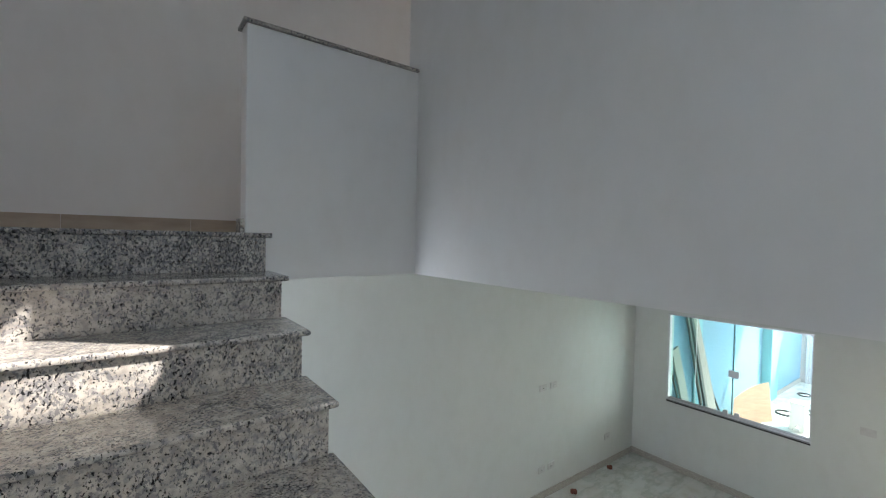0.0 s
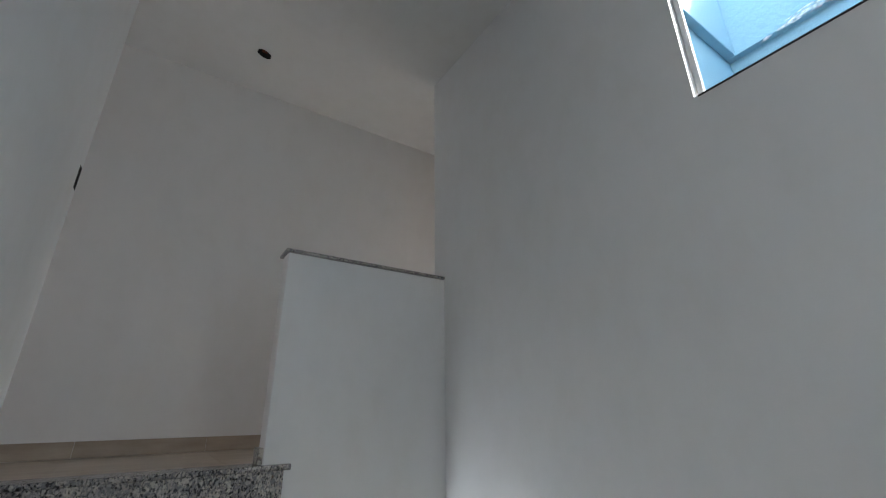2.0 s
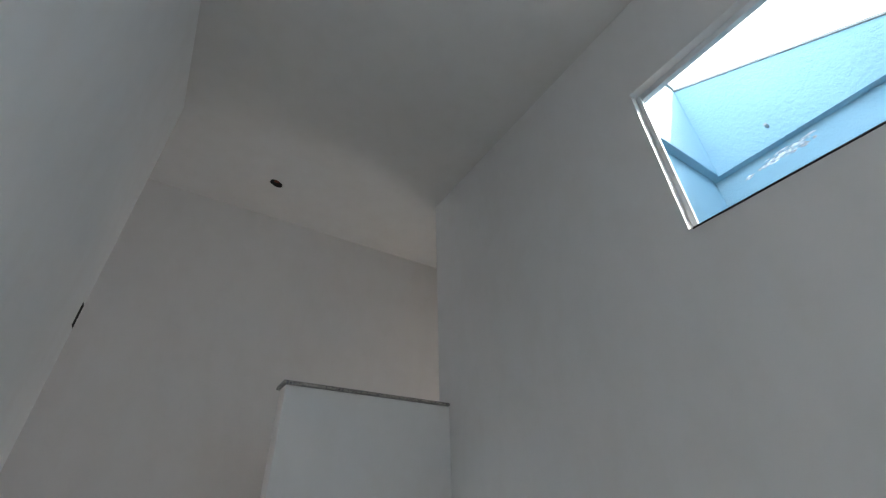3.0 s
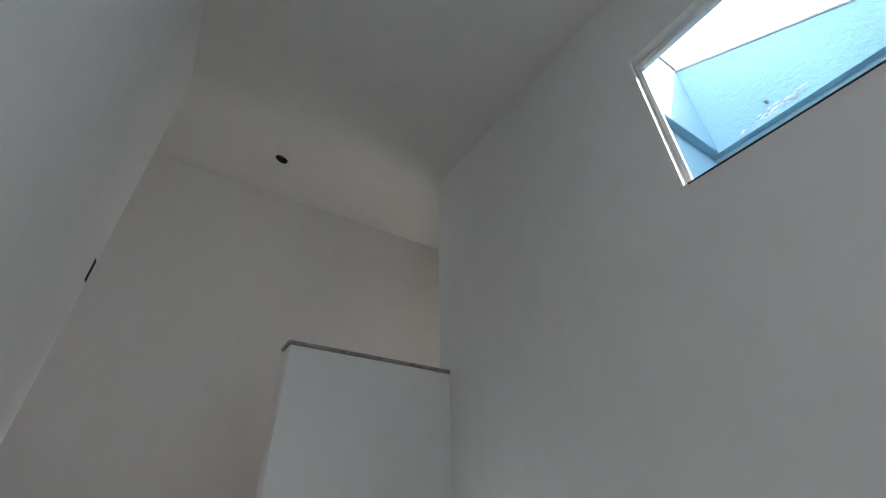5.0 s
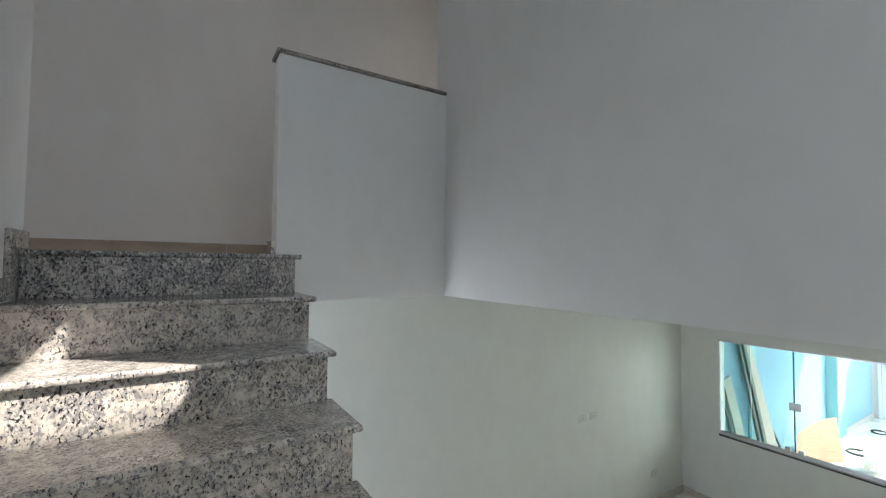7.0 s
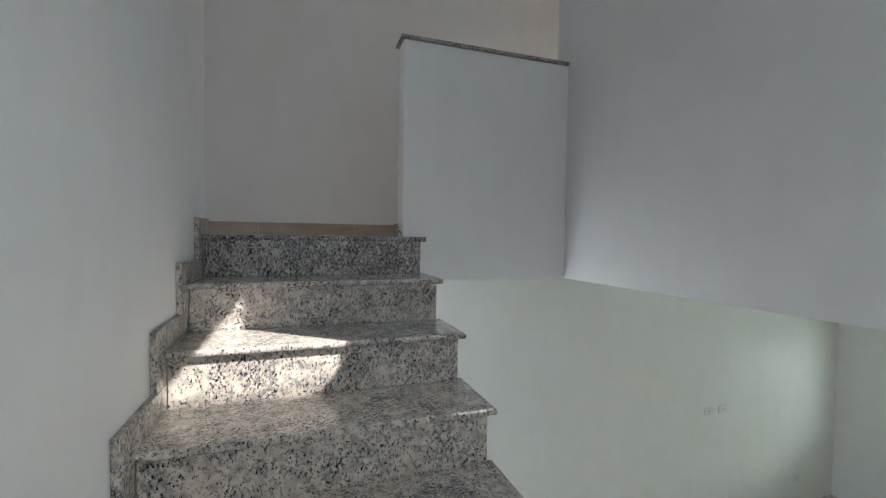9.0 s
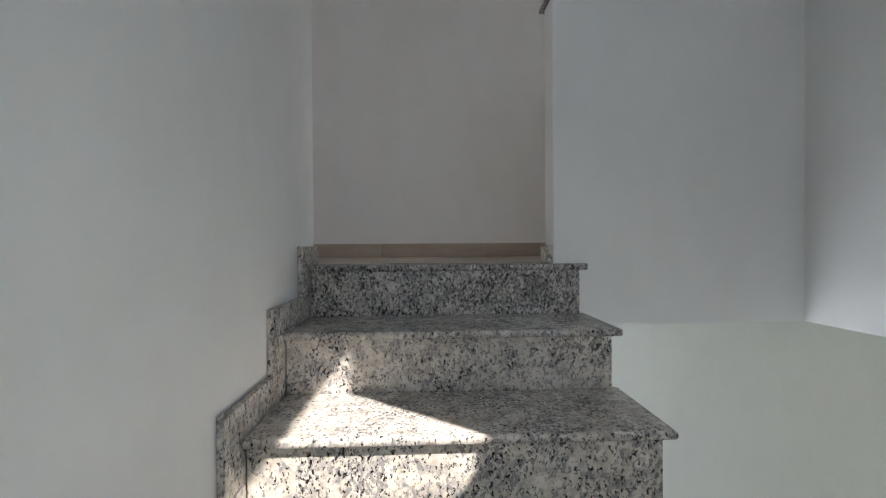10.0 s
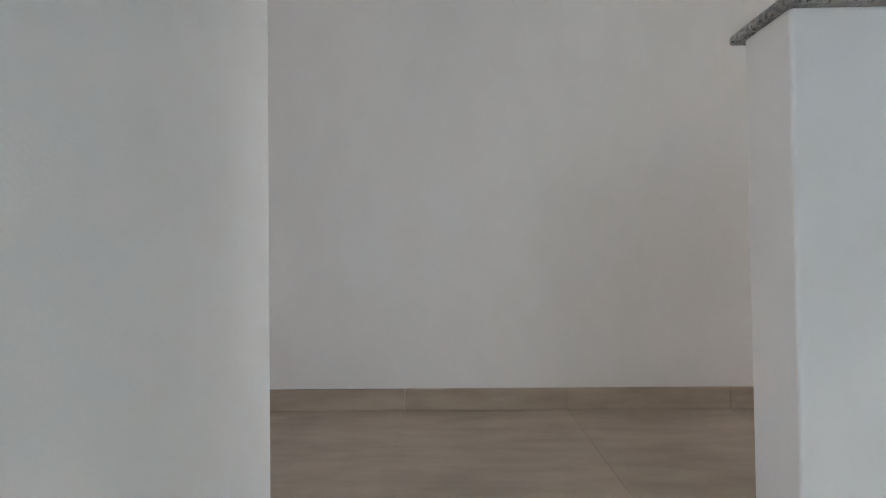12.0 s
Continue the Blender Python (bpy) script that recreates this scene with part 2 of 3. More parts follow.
def wall(name, axis, pos, thick, u0, u1, z0, z1, mat, holes=(), label="", category="wall", rounded=()):
    """A wall with thickness and real openings. axis 'x': it lies at x = pos .. pos + thick and runs along y. axis 'y' likewise. axis 'z': a slab, u is x and the upright is y."""
    us = sorted({u0, u1, *[h[0] for h in holes], *[h[1] for h in holes]})
    zs = sorted({z0, z1, *[h[2] for h in holes], *[h[3] for h in holes]})
    bm = bmesh.new()

    def open_at(i, j):
        if i < 0 or j < 0 or i >= len(us) - 1 or j >= len(zs) - 1:
            return True
        u, z = (us[i] + us[i + 1]) / 2, (zs[j] + zs[j + 1]) / 2
        return any(h[0] < u < h[1] and h[2] < z < h[3] for h in holes)

    seen = {}

    def v(i, j, k):
        if (i, j, k) not in seen:
            d = pos + thick * k
            seen[i, j, k] = bm.verts.new({"x": (d, us[i], zs[j]), "y": (us[i], d, zs[j]), "z": (us[i], zs[j], d)}[axis])
        return seen[i, j, k]

    for i in range(len(us) - 1):
        for j in range(len(zs) - 1):
            if open_at(i, j):
                continue
            for k in (0, 1):
                bm.faces.new((v(i, j, k), v(i + 1, j, k), v(i + 1, j + 1, k), v(i, j + 1, k)))
            for di, dj, a, b in ((-1, 0, (0, 0), (0, 1)), (1, 0, (1, 0), (1, 1)), (0, -1, (0, 0), (1, 0)), (0, 1, (0, 1), (1, 1))):
                if open_at(i + di, j + dj):
                    bm.faces.new((v(i + a[0], j + a[1], 0), v(i + b[0], j + b[1], 0), v(i + b[0], j + b[1], 1), v(i + a[0], j + a[1], 1)))
    bmesh.ops.recalc_face_normals(bm, faces=bm.faces[:])
    es = [e for e in bm.edges if abs(e.verts[0].co.z - e.verts[1].co.z) > 0.01
          and any((e.verts[0].co.xy - Vector(c)).length < 1e-3 and (e.verts[1].co.xy - Vector(c)).length < 1e-3 for c in rounded)]
    if es:
        bmesh.ops.bevel(bm, geom=es, offset=0.006, segments=3, affect="EDGES", profile=0.5)
    ob = part(name, bm, mat)
    return tagged(ob, label, category, kind="structure")


# ---- setting: plan in metres; the stairs climb towards +y ----
UP, CEILING, SLAB = 2.88, 5.44, 2.657
RISE, GO = 0.18, 0.2717
WL, WR, WE = 0.0, 1.83, 6.018          # left wall, stairwell's far wall, window wall below
BACK, PAR0, PAR1 = 0.942, 0.035, 0.142
SOUTH = -5.0

wall("wall_left", "x", -0.15, 0.15, SOUTH, 0.133, 0.0, CEILING, WHITE, [(0.078, 0.122, 3.980, 4.088)], "smooth white-painted stairwell wall", rounded=[(0.0, 0.133)])
wall("wall_back", "y", BACK, 0.15, -2.4, 6.17, SLAB, CEILING, HALL, (), "off-white painted wall behind the landing")
wall("wall_ground_back", "y", BACK, 0.15, -0.15, 6.17, 0.0, SLAB, GREENCAST, (), "white-painted ground floor wall with sockets")
# the opening at y -4.9 .. -3.35 is unseen, added for fill light
wall("wall_right", "x", WR, 0.10, SOUTH, PAR1, SLAB, CEILING, WHITE, [(-3.25, -1.561, 4.114, 4.895), (-4.9, -3.35, 3.0, 5.2)], "white-painted upper wall with a high window opening", rounded=[(WR, PAR1)])
# the opening at y -4.2 .. -2.6 is unseen, added for fill light
wall("wall_window", "x", WE, 0.152, SOUTH, BACK, 0.0, SLAB, GREENCAST, [(-0.937, 0.503, 0.866, 1.984), (-4.2, -2.6, 0.05, 2.0)], "white-painted ground floor wall around a window")
wall("wall_south", "y", SOUTH - 0.15, 0.15, -0.15, 6.17, 0.0, CEILING, WHITE, (), "plain white wall closing the stairwell")
wall("wall_hall_left", "y", 0.0, 0.133, -2.4, -0.15, UP, CEILING, WHITE, (), "plain white wall of the upper hall")
wall("wall_hall_right", "y", 0.015, 0.127, WR + 0.1005, 3.6, UP, CEILING, WHITE, (), "plain white wall of the upper hall")
# unseen openings added in both hall ends to let light in
wall("wall_hall_end_1", "x", -2.55, 0.15, 0.0, BACK + 0.15, SLAB, CEILING, HALL, [(0.35, 0.75, 2.93, 4.3)], "plain white end wall of the upper hall")
wall("wall_hall_end_2", "x", 3.6, 0.15, 0.015, BACK + 0.15, SLAB + 0.224, CEILING, HALL, [(0.19, 0.89, 2.93, 3.9)], "plain white end wall of the upper hall")
wall("ceiling", "z", CEILING, 0.15, -2.4, 3.75, SOUTH - 0.15, BACK + 0.15, CEIL, [(0.614, 0.704, 0.475, 0.555), (WR + 0.15, 3.75, SOUTH - 0.15, 0.015)], "matt white plaster ceiling", "ceiling")
# unseen slab added to keep direct sun out of the added stairwell opening
wall("canopy", "z", 5.25, 0.12, WR + 0.101, 4.0, -6.6, -3.46, WHITE, (), "plain white slab added outside the stairwell against the sun", "canopy")
# unseen slab added to stop direct sun on the hall's back wall
wall("eaves", "z", 4.45, 0.12, 3.751, 5.2, -0.77, BACK + 0.15, WHITE, (), "plain white slab added to shade the end of the hall", "eaves")
# unseen slab added so light from below misses the hall ceiling
wall("low_light_block", "z", 2.73, 0.12, 3.751, 5.2, -0.77, BACK + 0.15, CEMENT, (), "bare cement slab added against low light at the hall end", "slab")
wall("slab_hall", "z", SLAB, UP - SLAB - 0.012, -2.4, 3.6, PAR0, BACK, WHITE, (), "white-painted edge of the upper floor slab", "slab")
wall("slab_ground_room", "z", SLAB, 0.2, WR + 0.1005, 6.17, SOUTH, PAR0, CEIL, (), "white plaster ceiling of the ground floor room", "ceiling")
wall("slab_ground_end", "z", SLAB, 0.2, 3.6, 6.17, PAR0, BACK, CEIL, (), "white plaster ceiling of the ground floor room", "ceiling")
wall("floor_base", "z", -0.14, 0.13, -0.15, 6.17, SOUTH - 0.15, BACK + 0.15, GROUT, (), "grey screed under the ground floor tiles", "floor")
parapet = wall("parapet_wall", "y", PAR0, PAR1 - PAR0, 0.887, WR, UP - 0.012, 3.848, WHITE, (), "white-painted low guard wall beside the stair head", "wall", rounded=[(0.887, PAR0), (0.887, PAR1)])
parapet.data.materials.append(HALL)              # its end face takes the hall's warmer colour
for p in parapet.data.polygons:
    if p.normal.x < -0.8:
        p.material_index = 1

# ---- staircase ----
N = 16


def nose(k):
    return -GO * k, UP - RISE * k


stairs = thing("staircase", "speckled grey granite staircase against a white wall", "stairs", (0.5, -2.2, 0))
flat = Matrix(((0, 0, 1, 0), (1, 0, 0, 0), (0, 1, 0, 0), (0, 0, 0, 1)))     # outline (y, z) pushed along x


def lay(ob, parent):
    """Hangs ob, built in world coordinates, under parent without moving it."""
    ob.parent = parent
    ob.matrix_parent_inverse = Matrix.Translation(-parent.location)
    return ob


bm = bmesh.new()
for k in range(1, N):
    y, z = nose(k)
    y0, y1 = y + 0.041, min(y + GO + 0.0405, 0.0345)
    under = [max(0.0, z - 0.22 + (q - y1) * RISE / GO) for q in (y0, y1)]
    prism(bm, [(y0, under[0]), (y1, under[1]), (y1, z - 0.024), (y0, z - 0.024)], 0.955, Matrix.Translation((0.022, 0, 0)) @ flat)
lay(part("stair_body", bm, WHITE, None, "white plastered underside and flank"), stairs)


def tread_mesh(x1, depth):
    """A 2.3 cm slab, rounded along its front edge and its open end; its front edge is at y = 0, its top at z = 0."""
    bm = bmesh.new()
    box(bm, 0.0, 0.0, -0.023, x1, depth, 0.0)
    es = [e for e in bm.edges if (all(v.co.y < 1e-4 for v in e.verts) and abs(e.verts[0].co.x - e.verts[1].co.x) > 0.1)
          or (all(v.co.x > x1 - 1e-4 for v in e.verts) and abs(e.verts[0].co.y - e.verts[1].co.y) > 0.1)]
    bmesh.ops.bevel(bm, geom=es, offset=0.009, segments=3, affect="EDGES", profile=0.5)
    return bm


tread_data = mesh_of("tread", tread_mesh(0.98, GO + 0.03), GRANITE)
riser_data = mesh_of("riser", box(bmesh.new(), 0, 0, 0, 0.955, 0.02, RISE - 0.023, 0.0015, 1), GRANITE)
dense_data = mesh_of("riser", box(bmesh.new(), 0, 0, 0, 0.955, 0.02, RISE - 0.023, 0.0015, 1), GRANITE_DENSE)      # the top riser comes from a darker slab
for k in range(1, N):
    y, z = nose(k)
    ob = new("tread", tread_data)
    ob.location = (0.02, y, z)
    lay(ob, stairs)
for k in range(N):
    y, z = nose(k)
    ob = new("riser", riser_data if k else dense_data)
    ob.location = (0.02, y + (0.020 if k else 0.0145), z - RISE)
    lay(ob, stairs)
# the top slab: its tongue runs on between wall and guard
bm = bmesh.new()
prism(bm, [(0.02, 0.0), (1.0, 0.0), (1.0, 0.033), (0.885, 0.033), (0.885, 0.14), (0.02, 0.14)], 0.023, Matrix.Translation((0, 0, UP - 0.023)))
es = [e for e in bm.edges if all(v.co.y < 1e-4 for v in e.verts) and abs(e.verts[0].co.x - e.verts[1].co.x) > 0.1]
bmesh.ops.bevel(bm, geom=es, offset=0.009, segments=3, affect="EDGES", profile=0.5)
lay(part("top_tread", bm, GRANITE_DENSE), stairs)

# stepped granite skirting on the left wall: a flat and an upright piece a step
LEAD, TALL = 0.076, 0.080
for k in range(0, N):
    y, z = nose(k)
    back = 0.125 if k == 0 else nose(k - 1)[0] + (0.020 if k > 1 else 0.0145)
    lay(part("skirting", box(bmesh.new(), 0.0005, y - LEAD, z + 0.001, 0.019, back - 0.001, z + (TALL if k else 0.068), 0.002, 1), GRANITE), stairs)
    lay(part("skirting_upright", box(bmesh.new(), 0.0005, y - LEAD, z - RISE + TALL + 0.001, 0.019, y + (0.0195 if k else 0.014), z, 0.002, 1), GRANITE), stairs)
lay(part("skirting_end", box(bmesh.new(), 0.867, PAR0 + 0.001, UP + 0.001, 0.886, 0.138, UP + 0.066, 0.002, 1), GRANITE), stairs)

# ---- guard wall cap ----
bm = bmesh.new()
box(bm, 0.871, 0.018, 3.849, WR - 0.001, 0.162, 3.867, 0.005, 3)
tagged(part("parapet_cap", bm, GRANITE_CAP), "speckled granite coping slab on a low wall", "coping", kind="structure")

# ---- hall floor and baseboard ----
hall = thing("hall_floor", "beige-brown wood-look porcelain floor tiles", "floor", (0.4, 0.5, UP), kind="structure")
lay(part("grout_bed", box(bmesh.new(), -2.4, 0.141, UP - 0.0118, 3.6, BACK, UP - 0.0012), GROUT), hall)
xs = [-2.4] + [0.160 + 0.6 * i for i in range(-4, 6)] + [3.6]
ys = [0.1415, 0.335, BACK - 0.001]
for i in range(len(xs) - 1):
    for j in range(2):
        x0, x1, y0, y1 = xs[i] + 0.0006, xs[i + 1] - 0.0006, ys[j] + 0.0006, ys[j + 1] - 0.0006
        lay(part("floor_tile", box(bmesh.new(), x0, y0, UP - 0.004, x1, y1, UP, 0.0004, 1), TILE), hall)
base = thing("baseboard_hall", "brown wood-look porcelain baseboard on the hall wall", "baseboard", (0.4, BACK, UP), kind="structure")
for i in range(len(xs) - 1):
    lay(part("baseboard_tile", box(bmesh.new(), xs[i] + 0.001, BACK - 0.011, UP + 0.0015, xs[i + 1] - 0.001, BACK - 0.0005, UP + 0.08, 0.001, 1), TILE), base)
for x0, x1, y0, y1 in ((-2.4, -0.001, 0.1335, 0.144), (0.889, WR + 0.15, PAR1 + 0.0005, PAR1 + 0.011), (WR + 0.152, 3.6, PAR1 + 0.0005, PAR1 + 0.011)):
    lay(part("baseboard_tile", box(bmesh.new(), x0, y0, UP + 0.0015, x1, y1, UP + 0.08, 0.001, 1), TILE), base)

# ---- ground floor ----
ground_floor = thing("floor", "white marble-look porcelain floor with grey veins and dust", "floor", (3, -2, 0), kind="structure")
for i in range(8):
    for j in range(8):
        x0, x1 = WE - 0.8 * (i + 1), WE - 0.8 * i
        y1, y0 = BACK - 0.8 * j, BACK - 0.8 * (j + 1)
        x0, y0 = max(x0, 0.0), max(y0, SOUTH)
        if x1 - x0 < 0.05 or y1 - y0 < 0.05:
            continue
        lay(part("floor_tile", box(bmesh.new(), x0 + 0.001, y0 + 0.001, -0.009, x1 - 0.001, y1 - 0.001, 0.0, 0.0008, 1), MARBLE), ground_floor)
skirt = thing("baseboard_ground", "marble-look porcelain baseboard, dusty", "baseboard", (WE, BACK, 0), kind="structure")
for i in range(8):
    x1 = WE - 0.011 - 0.8 * i
    if x1 > 0.9:
        lay(part("baseboard_tile", box(bmesh.new(), max(x1 - 0.799, 0.5), BACK - 0.011, 0.0015, x1 - 0.001, BACK - 0.0005, 0.08, 0.001, 1), DUSTY), skirt)
    y1 = BACK - 0.8 * i
    if y1 > SOUTH:
        lay(part("baseboard_tile", box(bmesh.new(), WE - 0.011, max(y1 - 0.799, SOUTH), 0.0015, WE - 0.0005, y1 - 0.001, 0.08, 0.001, 1), DUSTY), skirt)


def socket(at, turn, name, label, group):
    """A 4x2 plate with a rounded edge and an insert; it faces local -y."""
    ob = thing(name, label, "socket" if "socket" in name else "switch", at, group)
    ob.rotation_euler = (0, 0, radians(turn))
    part("plate", box(bmesh.new(), -0.056, -0.009, -0.037, 0.056, 0.001, 0.037, 0.004, 2), PLASTIC, ob)
    part("insert", box(bmesh.new(), -0.018, -0.013, -0.02, 0.018, -0.008, 0.02, 0.003, 2), PLASTIC, ob)
    for dx in ((-0.008, 0.008) if "socket" in name else (0.0,)):
        bm = bmesh.new()
        bmesh.ops.create_cone(bm, cap_ends=True, segments=10, radius1=0.003, radius2=0.003, depth=0.002,
                              matrix=Matrix.Translation((dx, -0.0135, 0)) @ Matrix.Rotation(radians(90), 4, "X"))
        part("pin_hole", bm, BLACKPLASTIC, ob)
    return ob


for x, z in ((4.125, 1.25), (4.305, 1.252), (4.135, 0.335), (4.295, 0.335)):
    socket((x, BACK - 0.001, z), 0, "wall_socket", "white plastic power socket on a white wall", "sockets on the ground floor wall")
socket((5.40, BACK - 0.001, 0.38), 0, "cable_socket", "small white outlet low on the wall near the corner", "")
socket((WE - 0.001, -1.347, 1.14), 90, "wall_switch", "white plastic light switch beside the window", "")

# ---- ground floor window: tempered glass on an aluminium track ----
def glass_pane(name, x, y0, y1, z0, z1, parent, mat=GLASS):
    ob = lay(part(name, box(bmesh.new(), x, y0, z0, x + 0.008, y1, z1, 0.001, 1), mat), parent)
    ob.visible_shadow = False
    return ob


W0, W1, Z0, Z1 = -0.937, 0.503, 0.866, 1.984
win = thing("window_1", "frameless greenish glass sliding window on a silver track", "window", (WE + 0.05, -0.22, Z0), kind="structure")
lay(part("bottom_track", box(bmesh.new(), WE - 0.012, W0, Z0, WE + 0.062, W1, Z0 + 0.022, 0.003, 2), ALU), win)
# two thin dark strips, one below the track and one on its face
lay(part("under_track_strip", box(bmesh.new(), WE - 0.003, W0 + 0.001, Z0 - 0.019, WE - 0.0002, W1 - 0.001, Z0 - 0.0005, 0.0006, 1), BLACKPLASTIC, None, "dark strip under the track"), win)
lay(part("track_strip", box(bmesh.new(), WE - 0.0135, W0 + 0.004, Z0 + 0.006, WE - 0.0115, W1 - 0.004, Z0 + 0.011), BLACKPLASTIC, None, "thin dark strip along the track"), win)
lay(part("track_rail", box(bmesh.new(), WE + 0.004, W0 + 0.001, Z0 + 0.022, WE + 0.010, W1 - 0.001, Z0 + 0.045, 0.001, 1), ALU), win)
lay(part("track_rail", box(bmesh.new(), WE + 0.032, W0 + 0.001, Z0 + 0.022, WE + 0.038, W1 - 0.001, Z0 + 0.045, 0.001, 1), ALU), win)
lay(part("top_track", box(bmesh.new(), WE - 0.006, W0, Z1 - 0.02, WE + 0.062, W1, Z1, 0.003, 2), ALU), win)
lay(part("side_frame", box(bmesh.new(), WE - 0.010, W1 - 0.024, Z0 + 0.0225, WE + 0.062, W1, Z1 - 0.0205, 0.003, 2), FRAMEWHITE, None, "white aluminium jamb"), win)
lay(part("side_frame", box(bmesh.new(), WE + 0.002, W0, Z0 + 0.0455, WE + 0.062, W0 + 0.012, Z1 - 0.0205, 0.002, 2), FRAMEWHITE, None, "white aluminium jamb"), win)
glass_pane("glass_pane", WE + 0.040, -0.235, W1 - 0.026, Z0 + 0.046, Z1 - 0.021, win)
glass_pane("glass_pane", WE + 0.018, W0 + 0.014, -0.222, Z0 + 0.046, Z1 - 0.021, win)
# the glint along the pane's edge is drawn as a white strip
lay(part("pane_edge_glint", box(bmesh.new(), WE + 0.049, 0.181, Z0 + 0.046, WE + 0.059, 0.187, Z1 - 0.021, 0.001, 1), FRAMEWHITE, None, "white strip for the bright glint of the glass edge"), win)
glass_pane("fixed_pane", WE + 0.050, 0.1875, W1 - 0.026, Z0 + 0.046, Z1 - 0.021, win)
lay(part("meeting_edge", box(bmesh.new(), WE + 0.016, -0.233, Z0 + 0.046, WE + 0.028, -0.221, Z1 - 0.021, 0.002, 1), EDGE, None, "dark polished glass edge"), win)
lock = lay(part("lock", box(bmesh.new(), WE - 0.006, -0.292, 1.345, WE + 0.022, -0.188, 1.425, 0.009, 3), ALU, None, "satin silver lock plate"), win)
cyl = bmesh.new()
bmesh.ops.create_cone(cyl, cap_ends=True, segments=16, radius1=0.009, radius2=0.009, depth=0.008, matrix=Matrix.Translation((WE - 0.009, -0.262, 1.385)) @ Matrix.Rotation(radians(90), 4, "Y"))
c = part("keyhole", cyl, BLACKPLASTIC, lock)
c.matrix_parent_inverse = Matrix.Translation(-win.location)
for y in (-0.168, -0.285):
    lay(part("roller_clip", box(bmesh.new(), WE - 0.004, y - 0.025, Z0 + 0.024, WE + 0.02, y + 0.025, Z0 + 0.085, 0.004, 2), ALU), win)

# ---- high stairwell window ----
V0, V1, Y0, Y1 = -3.25, -1.561, 4.114, 4.895
high = thing("window_2", "high fixed window in a white aluminium frame", "window", (WR + 0.06, -2.18, Y0), kind="structure")
FA, FB, FW = WR + 0.040, WR + 0.058, 0.034
for name, b in (("frame_side", (FA, V1 - 0.022, Y0 + 0.0005, FB, V1 - 0.0005, Y1 - 0.0005)), ("frame_side", (FA, V0 + 0.0005, Y0 + 0.0005, FB, V0 + FW, Y1 - 0.0005)),
                ("frame_head", (FA + 0.001, V0 + FW + 0.0005, Y1 - FW, FB, V1 - 0.0225, Y1 - 0.0005)), ("frame_sill", (FA + 0.001, V0 + FW + 0.0005, Y0 + 0.0005, FB, V1 - 0.0225, Y0 + 0.010))):
    lay(part(name, box(bmesh.new(), *b, 0.003, 2), FRAMEWHITE), high)
pane = glass_pane("glass_pane", WR + 0.0435, V0 + FW + 0.001, V1 - 0.023, Y0 + 0.0105, Y1 - FW - 0.001, high, CLEARGLASS)
# thin dark strip just below the opening's lower edge
lay(part("sill_strip", box(bmesh.new(), WR - 0.003, V0 + 0.001, Y0 - 0.008, WR - 0.0002, V1 - 0.014, Y0 - 0.0005, 0.0006, 1), BLACKPLASTIC, None, "dark strip under the frame"), high)

# dried plaster smeared on the inside of the pane
rnd = random.Random(7)


def smear(name, blobs, x, mat, label):
    """Thin uneven flakes on the pane."""
    bm = bmesh.new()
    for cy, cz, ry, rz in blobs:
        n = 20
        rim = [bm.verts.new((x, cy + ry * rnd.uniform(0.55, 1.1) * math.cos(a), cz + rz * rnd.uniform(0.5, 1.15) * math.sin(a) - 0.06 * ry * math.cos(a))) for a in (2 * math.pi * i / n for i in range(n))]
        mid = bm.verts.new((x - 0.0006, cy, cz))
        for i in range(n):
            bm.faces.new((rim[i], rim[(i + 1) % n], mid))
    return lay(part(name, bm, mat, None, label), high)


smear("plaster_smear", ((-1.86, 4.214, 0.055, 0.012), (-1.92, 4.220, 0.06, 0.014), (-1.79, 4.205, 0.02, 0.007), (-1.97, 4.232, 0.035, 0.006), (-1.89, 4.232, 0.05, 0.004)), WR + 0.0431, FILM, "thin whitish plaster film")
smear("plaster_spot", ((-1.957, 4.209, 0.020, 0.008), (-1.925, 4.206, 0.012, 0.005), (-1.985, 4.214, 0.010, 0.006)), WR + 0.0422, CRUST, "rough pinkish plaster crust")

# ---- open electrical boxes ----
eb = thing("switch_box", "empty dark switch box recessed in a white wall", "electrical box", (0.0, 0.1, 4.034))
for b in ((-0.055, 0.0785, 3.9805, -0.050, 0.1215, 4.0875), (-0.050, 0.0785, 3.9805, 0.0005, 0.0805, 4.0875), (-0.050, 0.1195, 3.9805, 0.0005, 0.1215, 4.0875),
          (-0.050, 0.0806, 3.9805, 0.0005, 0.1194, 3.9825), (-0.050, 0.0806, 4.0855, 0.0005, 0.1194, 4.0875)):
    lay(part("box_side", box(bmesh.new(), *b), BLACKPLASTIC), eb)
cb = thing("ceiling_box", "open dark junction box in the white ceiling", "electrical box", (0.659, 0.515, CEILING))
bm = bmesh.new()
ring = [(math.cos(a) * (1.0 + 0.32 * abs(math.cos(a - 0.7)) ** 1.5), math.sin(a) * (0.8 + 0.4 * abs(math.cos(a - 0.7)) ** 1.5)) for a in (radians(15 * i) for i in range(24))]      # two knock-outs run together
M = len(ring)
top = [bm.verts.new((0.659 + 0.040 * c, 0.515 + 0.036 * s, CEILING + 0.05)) for c, s in ring]
low = [bm.verts.new((0.659 + 0.040 * c, 0.515 + 0.036 * s, CEILING - 0.0015)) for c, s in ring]
bm.faces.new(top)
for i in range(M):
    bm.faces.new((low[i], low[(i + 1) % M], top[(i + 1) % M], top[i]))
lay(part("housing", bm, BLACKPLASTIC), cb)
bm = bmesh.new()
inn = [bm.verts.new((0.659 + 0.040 * c, 0.515 + 0.036 * s, CEILING - 0.0015)) for c, s in ring]
